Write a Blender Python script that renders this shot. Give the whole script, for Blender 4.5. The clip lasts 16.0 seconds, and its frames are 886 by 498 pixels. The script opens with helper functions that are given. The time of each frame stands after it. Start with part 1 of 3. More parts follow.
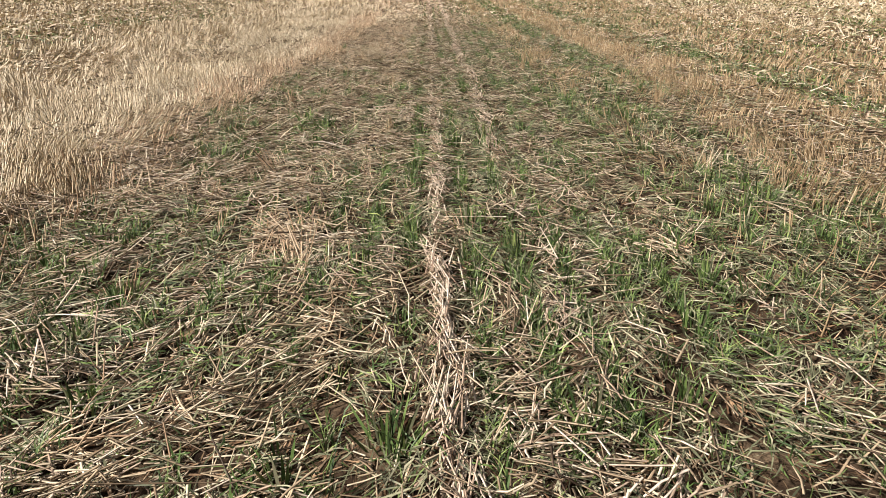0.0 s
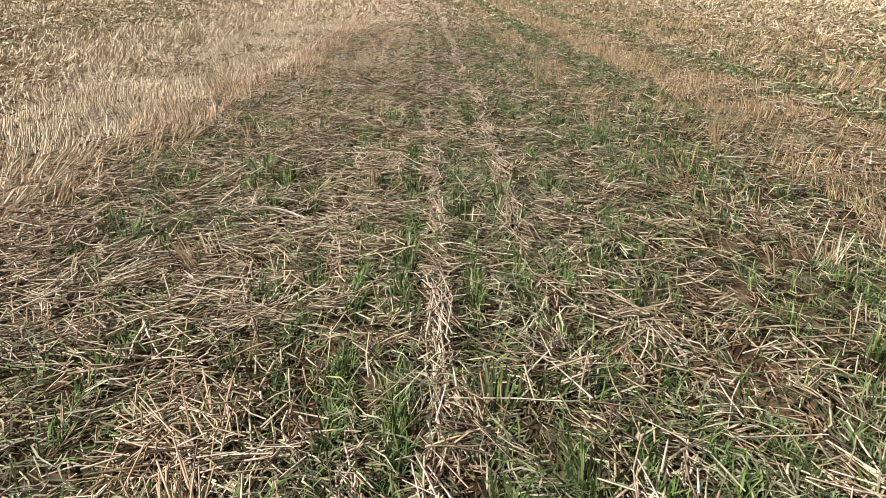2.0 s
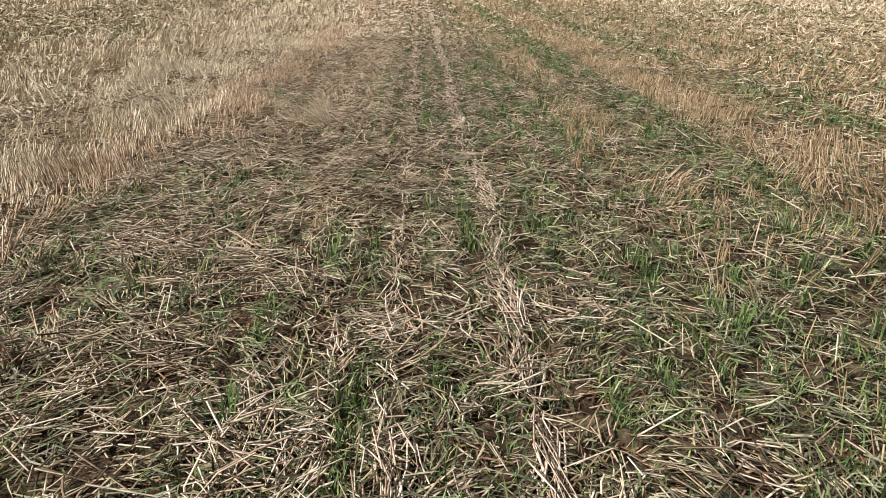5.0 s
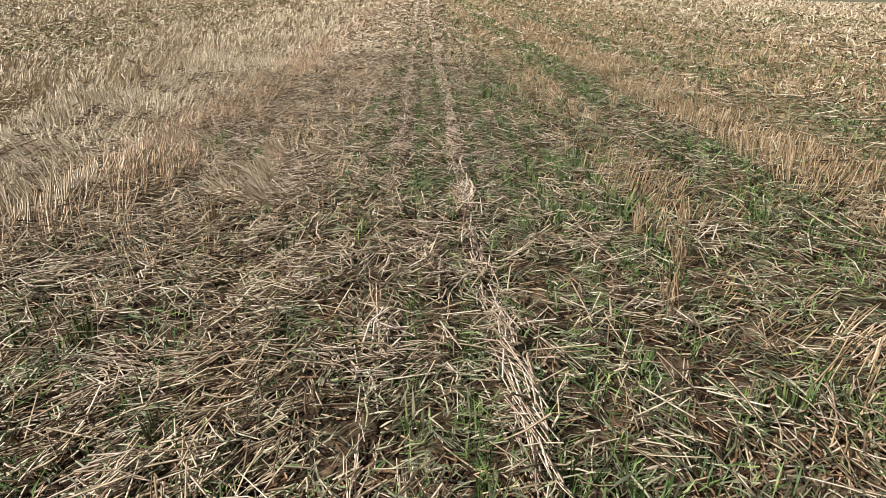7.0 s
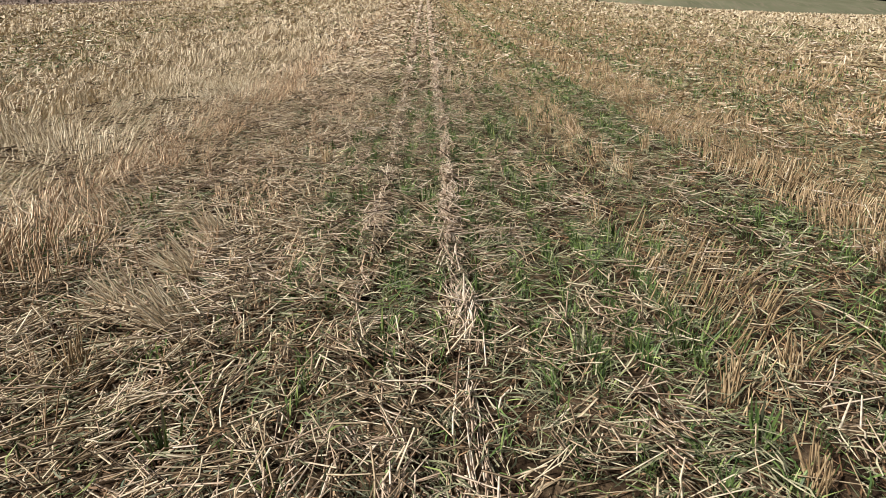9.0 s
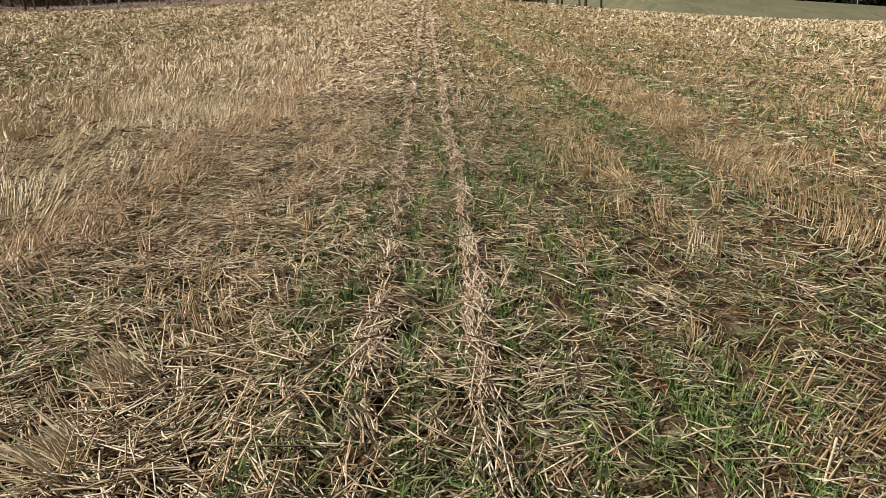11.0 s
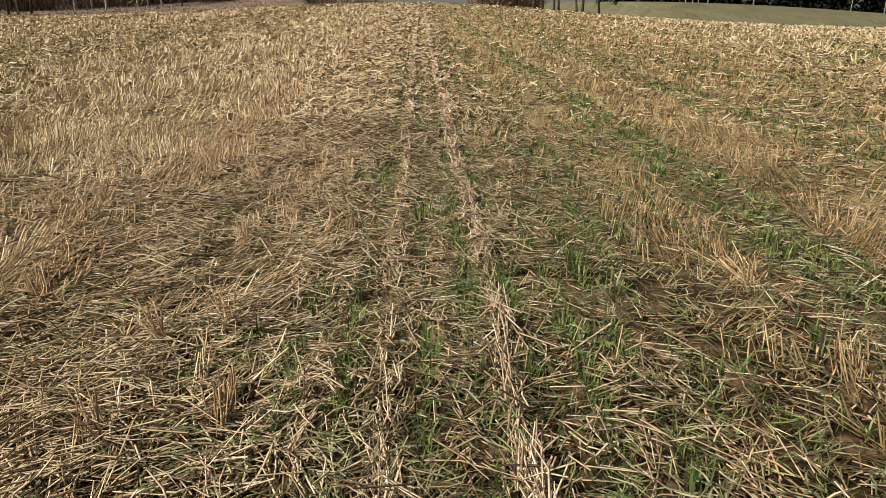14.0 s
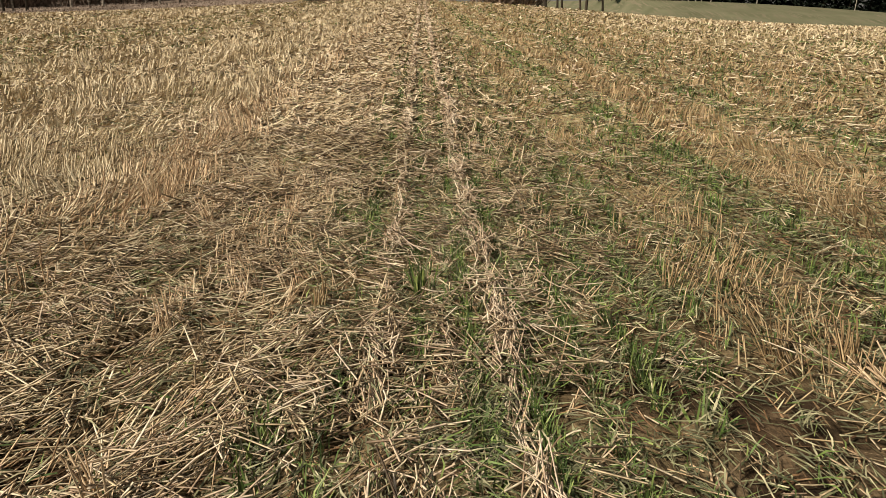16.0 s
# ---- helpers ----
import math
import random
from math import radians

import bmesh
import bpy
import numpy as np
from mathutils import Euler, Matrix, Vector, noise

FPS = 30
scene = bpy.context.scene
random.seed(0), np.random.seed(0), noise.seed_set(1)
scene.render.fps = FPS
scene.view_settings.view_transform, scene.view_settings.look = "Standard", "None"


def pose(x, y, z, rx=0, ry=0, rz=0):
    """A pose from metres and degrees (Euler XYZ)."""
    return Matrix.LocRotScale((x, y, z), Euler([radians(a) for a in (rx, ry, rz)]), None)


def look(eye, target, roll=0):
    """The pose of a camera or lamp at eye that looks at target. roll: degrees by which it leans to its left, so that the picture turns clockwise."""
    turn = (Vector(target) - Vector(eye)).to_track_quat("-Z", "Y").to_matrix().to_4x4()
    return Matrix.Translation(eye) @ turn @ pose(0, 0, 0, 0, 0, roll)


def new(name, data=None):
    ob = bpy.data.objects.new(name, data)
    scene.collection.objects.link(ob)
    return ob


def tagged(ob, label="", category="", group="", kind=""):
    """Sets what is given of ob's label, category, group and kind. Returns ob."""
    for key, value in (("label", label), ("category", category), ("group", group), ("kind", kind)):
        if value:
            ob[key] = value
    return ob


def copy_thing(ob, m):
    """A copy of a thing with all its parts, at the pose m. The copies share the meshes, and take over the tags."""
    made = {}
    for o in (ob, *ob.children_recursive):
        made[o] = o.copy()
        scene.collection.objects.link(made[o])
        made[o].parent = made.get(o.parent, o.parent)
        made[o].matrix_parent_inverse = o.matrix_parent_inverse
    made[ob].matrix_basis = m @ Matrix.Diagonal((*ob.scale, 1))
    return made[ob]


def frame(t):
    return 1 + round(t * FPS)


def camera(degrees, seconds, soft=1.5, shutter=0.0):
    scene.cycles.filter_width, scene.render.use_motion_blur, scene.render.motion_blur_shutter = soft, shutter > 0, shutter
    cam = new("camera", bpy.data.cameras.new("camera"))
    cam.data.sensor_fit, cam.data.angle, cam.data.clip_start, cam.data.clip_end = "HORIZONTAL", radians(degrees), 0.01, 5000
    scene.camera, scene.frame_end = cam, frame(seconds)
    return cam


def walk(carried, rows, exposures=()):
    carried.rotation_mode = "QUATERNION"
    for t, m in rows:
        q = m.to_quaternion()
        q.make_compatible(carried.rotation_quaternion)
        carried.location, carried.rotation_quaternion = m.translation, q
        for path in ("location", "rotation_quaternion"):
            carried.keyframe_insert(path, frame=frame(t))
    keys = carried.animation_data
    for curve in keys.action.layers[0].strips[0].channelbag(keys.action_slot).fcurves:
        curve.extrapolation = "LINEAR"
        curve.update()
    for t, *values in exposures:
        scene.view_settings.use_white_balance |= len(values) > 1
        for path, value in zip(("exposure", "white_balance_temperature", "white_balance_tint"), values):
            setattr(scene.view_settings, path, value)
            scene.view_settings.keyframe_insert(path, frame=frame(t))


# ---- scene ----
cam = camera(70.0, 16.0, soft=0.8)
PATH = [
    (0, (0.005, 0.001, 0.954), (0.043, 1.835, 0.158), -0.3),
    (0.5, (-0.015, 0.289, 0.938), (0.023, 2.124, 0.144), -0.3),
    (1, (-0.015, 0.553, 0.943), (0.028, 2.388, 0.149), -0.3),
    (1.5, (-0.019, 0.815, 0.959), (0.03, 2.65, 0.164), -0.1),
    (2, (-0.002, 1.14, 0.968), (0.052, 2.973, 0.17), 0.1),
    (2.5, (0.021, 1.492, 0.994), (0.08, 3.323, 0.192), 0.1),
    (3, (0.033, 1.839, 1.01), (0.096, 3.67, 0.206), 0.2),
    (3.5, (0.06, 2.222, 1.008), (0.125, 4.052, 0.204), 0.2),
    (4, (0.072, 2.58, 1.01), (0.14, 4.411, 0.208), 0.5),
    (4.2, (0.073, 2.709, 1.02), (0.141, 4.54, 0.218), 0.5),
    (6.3, (0.189, 4.501, 0.97), (0.251, 6.342, 0.19), -0.1),
    (6.5, (0.186, 4.63, 0.959), (0.247, 6.471, 0.181), -0.1),
    (7, (0.188, 4.94, 0.976), (0.245, 6.784, 0.203), -0.0),
    (7.5, (0.21, 5.207, 1.003), (0.267, 7.053, 0.234), 0.0),
    (8, (0.244, 5.503, 0.977), (0.301, 7.351, 0.214), 0.2),
    (8.5, (0.268, 5.756, 0.999), (0.321, 7.607, 0.243), 0.2),
    (9, (0.271, 5.976, 1.022), (0.322, 7.829, 0.272), 0.3),
    (9.5, (0.261, 6.232, 1.004), (0.307, 8.087, 0.259), 0.2),
    (10, (0.239, 6.514, 1.027), (0.281, 8.372, 0.288), 0.2),
    (10.2, (0.232, 6.611, 1.048), (0.273, 8.47, 0.31), 0.2),
    (12.3, (0.178, 7.729, 1.029), (0.244, 9.592, 0.305), 0.1),
    (12.5, (0.167, 7.831, 1.022), (0.235, 9.695, 0.3), 0.1),
    (13, (0.145, 8.075, 1.024), (0.216, 9.94, 0.303), 0.2),
    (13.5, (0.139, 8.273, 1.037), (0.207, 10.137, 0.316), 0.3),
    (14, (0.15, 8.489, 1.011), (0.217, 10.354, 0.292), 0.3),
    (14.5, (0.172, 8.742, 0.994), (0.238, 10.607, 0.274), 0.3),
    (15, (0.178, 8.953, 1.009), (0.242, 10.818, 0.288), 0.4),
    (15.5, (0.17, 9.136, 1.017), (0.234, 11.0, 0.294), 0.4),
    (16, (0.162, 9.352, 0.979), (0.228, 11.215, 0.255), 0.5),
]
EXPOSURES = [(0.0, 0.84, 6400, 11), (4.0, 0.67, 6150, 10), (7.0, 0.63, 6150, 9), (10.0, 0.52, 6550, 7), (12.5, 0.38, 7150, 6), (16.0, 0.38, 7500, 6)]
walk(cam, [(t, look(eye, target, roll)) for t, eye, target, roll in PATH], EXPOSURES)

# ---- sky and sun: a bright, thinly overcast day ----
SUN_FROM = (-6.0, -2.5, 7.0)
world = bpy.data.worlds.new("sky")
scene.world = world
world.use_nodes = True
wt = world.node_tree
sky = wt.nodes.new("ShaderNodeTexSky")
sky.sky_type, sky.sun_disc = "NISHITA", False
sky.sun_elevation, sky.sun_rotation = radians(47), radians(247)
sky.dust_density = 4.0
cloud = wt.nodes.new("ShaderNodeMix")
cloud.data_type = "RGBA"
cloud.inputs[0].default_value = 0.7
cloud.inputs[7].default_value = (7.0, 7.0, 7.0, 1)
wt.links.new(sky.outputs[0], cloud.inputs[6])
wt.links.new(cloud.outputs[2], wt.nodes["Background"].inputs[0])
wt.nodes["Background"].inputs[1].default_value = 0.028
sun = bpy.data.lights.new("sun", "SUN")
sun.energy, sun.angle, sun.color = 5.0, radians(6), (1.0, 0.95, 0.87)
sun_ob = new("sun", sun)
sun_ob.matrix_world = look(SUN_FROM, (0, 0, 0))


# ---- materials ----
def ramp_of(nt, stops):
    r = nt.nodes.new("ShaderNodeValToRGB")
    while len(r.color_ramp.elements) < len(stops):
        r.color_ramp.elements.new(0.5)
    for e, (p, c) in zip(r.color_ramp.elements, stops):
        e.position, e.color = p, (*c, 1)
    return r


def fibre(name, stops, rough=0.6, speck=0.5, scale=60.0, gloss=0.22):
    """Plant matter: a hue for each stalk or leaf, with finer streaks and blotches on it."""
    m = bpy.data.materials.new(name)
    m.use_nodes = True
    nt = m.node_tree
    b = nt.nodes["Principled BSDF"]
    geo = nt.nodes.new("ShaderNodeNewGeometry")
    r = ramp_of(nt, stops)
    info = nt.nodes.new("ShaderNodeObjectInfo")
    both = nt.nodes.new("ShaderNodeMath")
    both.operation = "ADD"
    nt.links.new(geo.outputs["Random Per Island"], both.inputs[0])
    nt.links.new(info.outputs["Random"], both.inputs[1])
    part_of = nt.nodes.new("ShaderNodeMath")
    part_of.operation = "FRACT"
    nt.links.new(both.outputs[0], part_of.inputs[0])
    nt.links.new(part_of.outputs[0], r.inputs[0])
    tc = nt.nodes.new("ShaderNodeTexCoord")
    n = nt.nodes.new("ShaderNodeTexNoise")
    n.inputs["Scale"].default_value, n.inputs["Detail"].default_value = scale, 3
    nt.links.new(tc.outputs["Object"], n.inputs["Vector"])
    k = nt.nodes.new("ShaderNodeMapRange")
    k.inputs[1].default_value, k.inputs[2].default_value = 0.3, 0.7
    k.inputs[3].default_value, k.inputs[4].default_value = 1.0 - speck, 1.0 + speck * 0.4
    nt.links.new(n.outputs["Fac"], k.inputs[0])
    h = nt.nodes.new("ShaderNodeHueSaturation")
    nt.links.new(r.outputs[0], h.inputs["Color"])
    nt.links.new(k.outputs[0], h.inputs["Value"])
    nt.links.new(h.outputs[0], b.inputs["Base Color"])
    b.inputs["Roughness"].default_value = rough
    b.inputs["Specular IOR Level"].default_value = gloss
    return m


def litter(name, soil_stops, straw_stops, cover, green=0.0, chaff=None, size=1.0, beside=None):
    """Earth with fine chopped straw and moss on it."""
    m = bpy.data.materials.new(name)
    m.use_nodes = True
    nt = m.node_tree
    b = nt.nodes["Principled BSDF"]
    tc = nt.nodes.new("ShaderNodeTexCoord")

    def noise_at(scale, detail, stretch=(1, 1, 1), spin=0.0):
        mp = nt.nodes.new("ShaderNodeMapping")
        mp.inputs["Scale"].default_value = stretch
        mp.inputs["Rotation"].default_value = (0, 0, spin)
        nt.links.new(tc.outputs["Object"], mp.inputs["Vector"])
        n = nt.nodes.new("ShaderNodeTexNoise")
        n.inputs["Scale"].default_value, n.inputs["Detail"].default_value = scale * size, detail
        nt.links.new(mp.outputs[0], n.inputs["Vector"])
        return n.outputs["Fac"]

    def mix(fac, a, c):
        x = nt.nodes.new("ShaderNodeMix")
        x.data_type = "RGBA"
        nt.links.new(fac, x.inputs[0])
        nt.links.new(a, x.inputs[6])
        nt.links.new(c, x.inputs[7])
        return x.outputs[2]

    def step(v, lo, hi):
        k = nt.nodes.new("ShaderNodeMapRange")
        k.inputs[1].default_value, k.inputs[2].default_value = lo, hi
        nt.links.new(v, k.inputs[0])
        return k.outputs[0]

    def layers(soil_stops, straw_stops, cover, green):
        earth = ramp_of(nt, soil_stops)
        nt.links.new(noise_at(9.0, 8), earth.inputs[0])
        fib = ramp_of(nt, straw_stops)
        nt.links.new(noise_at(5.0, 5), fib.inputs[0])
        out = earth.outputs[0]
        for stretch, spin in (((90, 9, 20), 0.4), ((80, 8, 20), 1.9), ((100, 9, 20), -0.6)):
            out = mix(step(noise_at(1.0, 2, stretch, spin), 0.62 - 0.16 * cover, 0.66 - 0.16 * cover), out, fib.outputs[0])
        if green:
            moss = ramp_of(nt, [(0.3, (0.05, 0.075, 0.02)), (0.7, (0.10, 0.14, 0.045))])
            nt.links.new(noise_at(40.0, 3), moss.inputs[0])
            out = mix(step(noise_at(1.0, 6, (1.6, 0.5, 1)), 0.72 - 0.25 * green, 0.80 - 0.25 * green), out, moss.outputs[0])
        return out

    def sum_of(a, op, c):
        k = nt.nodes.new("ShaderNodeMath")
        k.operation = op
        for slot, v in zip(k.inputs, (a, c)):
            if isinstance(v, float):
                slot.default_value = v
            else:
                nt.links.new(v, slot)
        return k.outputs[0]

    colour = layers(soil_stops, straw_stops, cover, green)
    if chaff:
        # thin litter in the lane, its soil darkened for straw-gap shade; thick chaff beside, behind and beyond it
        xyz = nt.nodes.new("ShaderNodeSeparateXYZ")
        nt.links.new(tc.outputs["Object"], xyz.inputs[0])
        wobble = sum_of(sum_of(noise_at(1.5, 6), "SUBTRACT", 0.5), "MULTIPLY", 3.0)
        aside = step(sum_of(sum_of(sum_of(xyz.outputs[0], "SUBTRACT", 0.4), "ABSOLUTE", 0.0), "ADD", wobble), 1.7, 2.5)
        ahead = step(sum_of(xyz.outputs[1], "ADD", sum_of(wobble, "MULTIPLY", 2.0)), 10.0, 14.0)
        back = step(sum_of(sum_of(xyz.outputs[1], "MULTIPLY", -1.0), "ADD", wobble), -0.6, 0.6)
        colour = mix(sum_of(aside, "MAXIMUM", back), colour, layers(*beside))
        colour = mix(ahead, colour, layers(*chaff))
    nt.links.new(colour, b.inputs["Base Color"])
    b.inputs["Roughness"].default_value = 0.95
    b.inputs["Specular IOR Level"].default_value = 0.08
    bump = nt.nodes.new("ShaderNodeBump")
    bump.inputs["Strength"].default_value, bump.inputs["Distance"].default_value = 1.0, 0.025
    nt.links.new(noise_at(28.0, 8), bump.inputs["Height"])
    nt.links.new(bump.outputs[0], b.inputs["Normal"])
    return m


PALE = fibre("pale_straw", [(0.0, (0.34, 0.258, 0.158)), (0.4, (0.53, 0.42, 0.285)), (0.8, (0.65, 0.54, 0.385)), (1.0, (0.77, 0.66, 0.50))], speck=0.4)
TAN = fibre("tan_straw", [(0.0, (0.25, 0.155, 0.09)), (0.35, (0.47, 0.325, 0.205)), (0.7, (0.62, 0.455, 0.305)), (1.0, (0.78, 0.62, 0.45))])
GREY = fibre("lying_straw", [(0.0, (0.060, 0.038, 0.024)), (0.3, (0.21, 0.148, 0.092)), (0.6, (0.41, 0.31, 0.20)), (0.85, (0.59, 0.475, 0.335)), (1.0, (0.73, 0.625, 0.475))])
AMBER = fibre("amber_stubble", [(0.0, (0.20, 0.128, 0.068)), (0.4, (0.33, 0.228, 0.127)), (0.8, (0.45, 0.325, 0.193)), (1.0, (0.58, 0.45, 0.29))], speck=0.4)
RUST = fibre("rusty_straw", [(0.0, (0.06, 0.030, 0.016)), (0.4, (0.17, 0.095, 0.05)), (0.8, (0.36, 0.225, 0.13)), (1.0, (0.58, 0.42, 0.28))])
WHITE = fibre("bleached_straw", [(0.0, (0.30, 0.205, 0.142)), (0.5, (0.54, 0.41, 0.305)), (1.0, (0.71, 0.595, 0.48))])
GREEN = fibre("green_leaf", [(0.0, (0.030, 0.055, 0.017)), (0.4, (0.083, 0.134, 0.038)), (0.8, (0.155, 0.216, 0.064)), (1.0, (0.28, 0.32, 0.112))], rough=0.5, scale=30)
DULL = fibre("faded_leaf", [(0.0, (0.050, 0.053, 0.030)), (0.4, (0.135, 0.138, 0.076)), (0.75, (0.26, 0.25, 0.150)), (1.0, (0.47, 0.425, 0.285))], rough=0.55, scale=30)
# the near-black stops put the shade of gaps between straws into the soil colour
SOIL = litter("soil_and_gap_shade", [(0.3, (0.010, 0.006, 0.004)), (0.5, (0.040, 0.025, 0.015)), (0.70, (0.145, 0.102, 0.064))],
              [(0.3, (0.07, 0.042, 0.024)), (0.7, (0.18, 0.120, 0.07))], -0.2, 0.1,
              ([(0.3, (0.05, 0.038, 0.02)), (0.5, (0.13, 0.10, 0.055)), (0.7, (0.22, 0.17, 0.095))], [(0.3, (0.20, 0.15, 0.08)), (0.7, (0.42, 0.33, 0.19))], 0.7, 0.25),
              beside=([(0.3, (0.035, 0.026, 0.015)), (0.5, (0.085, 0.066, 0.036)), (0.7, (0.16, 0.125, 0.07))], [(0.3, (0.14, 0.105, 0.055)), (0.7, (0.32, 0.25, 0.145))], 0.55, 0.3))
FOREST_FLOOR = litter("leaf_litter", [(0.3, (0.10, 0.075, 0.062)), (0.7, (0.21, 0.165, 0.14))], [(0.3, (0.17, 0.128, 0.105)), (0.7, (0.29, 0.225, 0.185))], 0.3, size=0.15)
MEADOW = litter("meadow_grass", [(0.3, (0.085, 0.088, 0.052)), (0.7, (0.135, 0.13, 0.085))], [(0.3, (0.10, 0.095, 0.06)), (0.7, (0.17, 0.145, 0.105))], 0.1, 0.1, size=0.02)
BARK = fibre("dark_bark", [(0.0, (0.03, 0.024, 0.018)), (1.0, (0.075, 0.06, 0.045))], rough=0.9, scale=9)
BIRCH = fibre("birch_bark", [(0.0, (0.30, 0.26, 0.22)), (1.0, (0.55, 0.49, 0.42))], rough=0.8, scale=5, speck=0.7)
NEEDLE = fibre("spruce_needles", [(0.0, (0.010, 0.014, 0.011)), (1.0, (0.020, 0.026, 0.018))], rough=1.0, scale=3, gloss=0.0)
WORN = fibre("weathered_stubble", [(0.0, (0.20, 0.152, 0.08)), (0.35, (0.32, 0.25, 0.138)), (0.7, (0.43, 0.345, 0.205)), (1.0, (0.56, 0.46, 0.30))], speck=0.4)
CHALK = fibre("dry_sheath", [(0.0, (0.68, 0.60, 0.50)), (1.0, (0.82, 0.75, 0.65))], speck=0.25)
TWIG = fibre("bare_twigs", [(0.0, (0.12, 0.085, 0.068)), (1.0, (0.33, 0.245, 0.20))], rough=0.9, scale=4)
STONE = fibre("wet_stone", [(0.0, (0.03, 0.03, 0.033)), (1.0, (0.06, 0.06, 0.065))], rough=0.35, scale=25)

# ---- plan of the field ----
RNG = np.random.default_rng(7)
ROW = 0.17          # distance between drilled rows
ROW0 = 0.04         # one old stubble row


def lattice(x, y, seed):
    """Smooth value noise, 0 to 1."""
    xi, yi = np.floor(x), np.floor(y)
    fx, fy = x - xi, y - yi
    fx, fy = fx * fx * (3 - 2 * fx), fy * fy * (3 - 2 * fy)

    def h(a, b):
        v = np.sin(a * 127.1 + b * 311.7 + seed * 74.7) * 43758.5453
        return v - np.floor(v)

    return (h(xi, yi) * (1 - fx) + h(xi + 1, yi) * fx) * (1 - fy) + (h(xi, yi + 1) * (1 - fx) + h(xi + 1, yi + 1) * fx) * fy


def blotch(x, y, sx, sy, seed):
    return 0.6 * lattice(x / sx, y / sy, seed) + 0.4 * lattice(x / sx * 2.3 + 5, y / sy * 2.3, seed + 9)


def soft(v, lo, hi):
    t = np.clip((v - lo) / (hi - lo), 0, 1)
    return t * t * (3 - 2 * t)


def between(v, lo, hi, w=0.08):
    return soft(v, lo - w, lo + w) * (1 - soft(v, hi - w, hi + w))


def ground_z(x, y):
    """The lie of the land: level at first, a low crest ahead, falling away beyond it."""
    x, y = np.asarray(x, float), np.asarray(y, float)
    up = np.clip((y - 15) / 47, 0, 1) ** 1.3
    crest = up * (1.15 - np.where(x < 0, 1.45 * (1 - np.exp(-(x / 22) ** 2)), 1.75 * (1 - np.exp(-(x / 19) ** 2))))
    open_side = soft(x, -16, -6)
    beyond = soft(y, 64, 110) * -5.0 * open_side + soft(y, 66, 112) * 2.6 * (1 - open_side)
    wide = np.where(x < 46, 5.5, 96.0)
    hill = soft(y, 110, 155) * 7.65 * np.exp(-((x - 46) / wide) ** 2)
    near = np.exp(-(np.abs(x) / 9) ** 2 - (np.clip(y - 8, 0, None) / 14) ** 2)
    ridge = 0.006 * np.cos((x - ROW0) / ROW * 2 * np.pi)
    clod = 0.035 * (blotch(x, y, 0.5, 0.6, 3) - 0.5) + 0.026 * (blotch(x, y, 0.09, 0.1, 4) - 0.5)
    return crest + beyond + hill + near * (ridge + clod)


def left_edge(y):
    return np.interp(y, [0, 6, 8, 9.5, 11, 13, 60], [-1.72, -1.70, -1.50, -1.58, -1.46, -1.40, -1.35]) + 0.25 * (lattice(y / 0.7, y * 0, 21) - 0.5)


def bands(x, y):
    """Strips along the rows where the stubble stands thick, with thin ones between."""
    return soft(blotch(x, y, 0.55, 7, 32), 0.34, 0.56) * (0.45 + 0.55 * soft(blotch(x, y, 0.8, 1.0, 33), 0.25, 0.5))


def in_left(x, y):
    return 1 - soft(x - left_edge(y), -0.12, 0.10)


def in_right(x, y):
    return soft(x + 1.4 * (blotch(x, y, 2, 5, 31) - 0.5), 5.8, 7.0)


def olive(x, y):
    """Strips of the outer field where the stubble was grazed short and grass came through."""
    wavy = x + 1.2 * (blotch(x, y, 2, 6, 36) - 0.5)
    return np.clip(between(wavy, -9.5, -5.4, 0.5) + between(wavy, -17, -13, 1.0) + 0.6 * between(wavy, 9.5, 12, 0.6), 0, 1)


def moss_spots(x, y):
    return soft(blotch(x, y, 1.1, 2.6, 67), 0.60, 0.74) * (y > 9)


def pale_share(x, y):
    return np.clip(1.15 * in_left(x, y) + (0.12 + 0.22 * soft(x, 8, 10)) * in_right(x, y), 0, 1) * (1 - np.interp(y, [8, 14], [0.38, 0.7]) * (1 - bands(x, y))) * (0.6 + 0.4 * soft(blotch(x, y, 0.14, 0.2, 93), 0.34, 0.58)) * (1 - 0.88 * olive(x, y)) * (1 - soft(y, 55, 60)) * (1 - 0.6 * moss_spots(x, y))


def worn_share(x, y):
    """Low brown stubble and lodged straw of the outer field."""
    return np.clip(in_left(x, y) + in_right(x, y), 0, 1) * (0.35 + 0.65 * olive(x, y)) * (1 - soft(y, 57, 61))


def fringe_share(x, y):
    e = left_edge(y)
    strip = between(x, e - 0.18, e + 0.30, 0.1) * np.interp(y, [0, 4.5, 6, 10, 13, 18], [0.1, 0.3, 1.0, 1.0, 0.9, 0.4])
    return strip * (0.35 + 0.65 * soft(blotch(x, y, 0.35, 0.6, 43), 0.3, 0.55))


def tan_share(x, y):
    e = left_edge(y)
    mid = between(x, e + 0.30, -0.22) * np.interp(y, [0, 6, 8, 11, 14, 60], [0.3, 0.3, 0.45, 0.75, 0.95, 0.95])
    centre = between(x, -0.22, 1.0) * np.interp(y, [0, 9, 13, 20, 60], [0.0, 0.03, 0.25, 0.7, 0.8])
    patch = soft(blotch(x, y, 0.40, 0.8, 41), 0.36, 0.60)
    return np.clip((mid + centre) * (0.15 + 0.95 * patch), 0, 1)


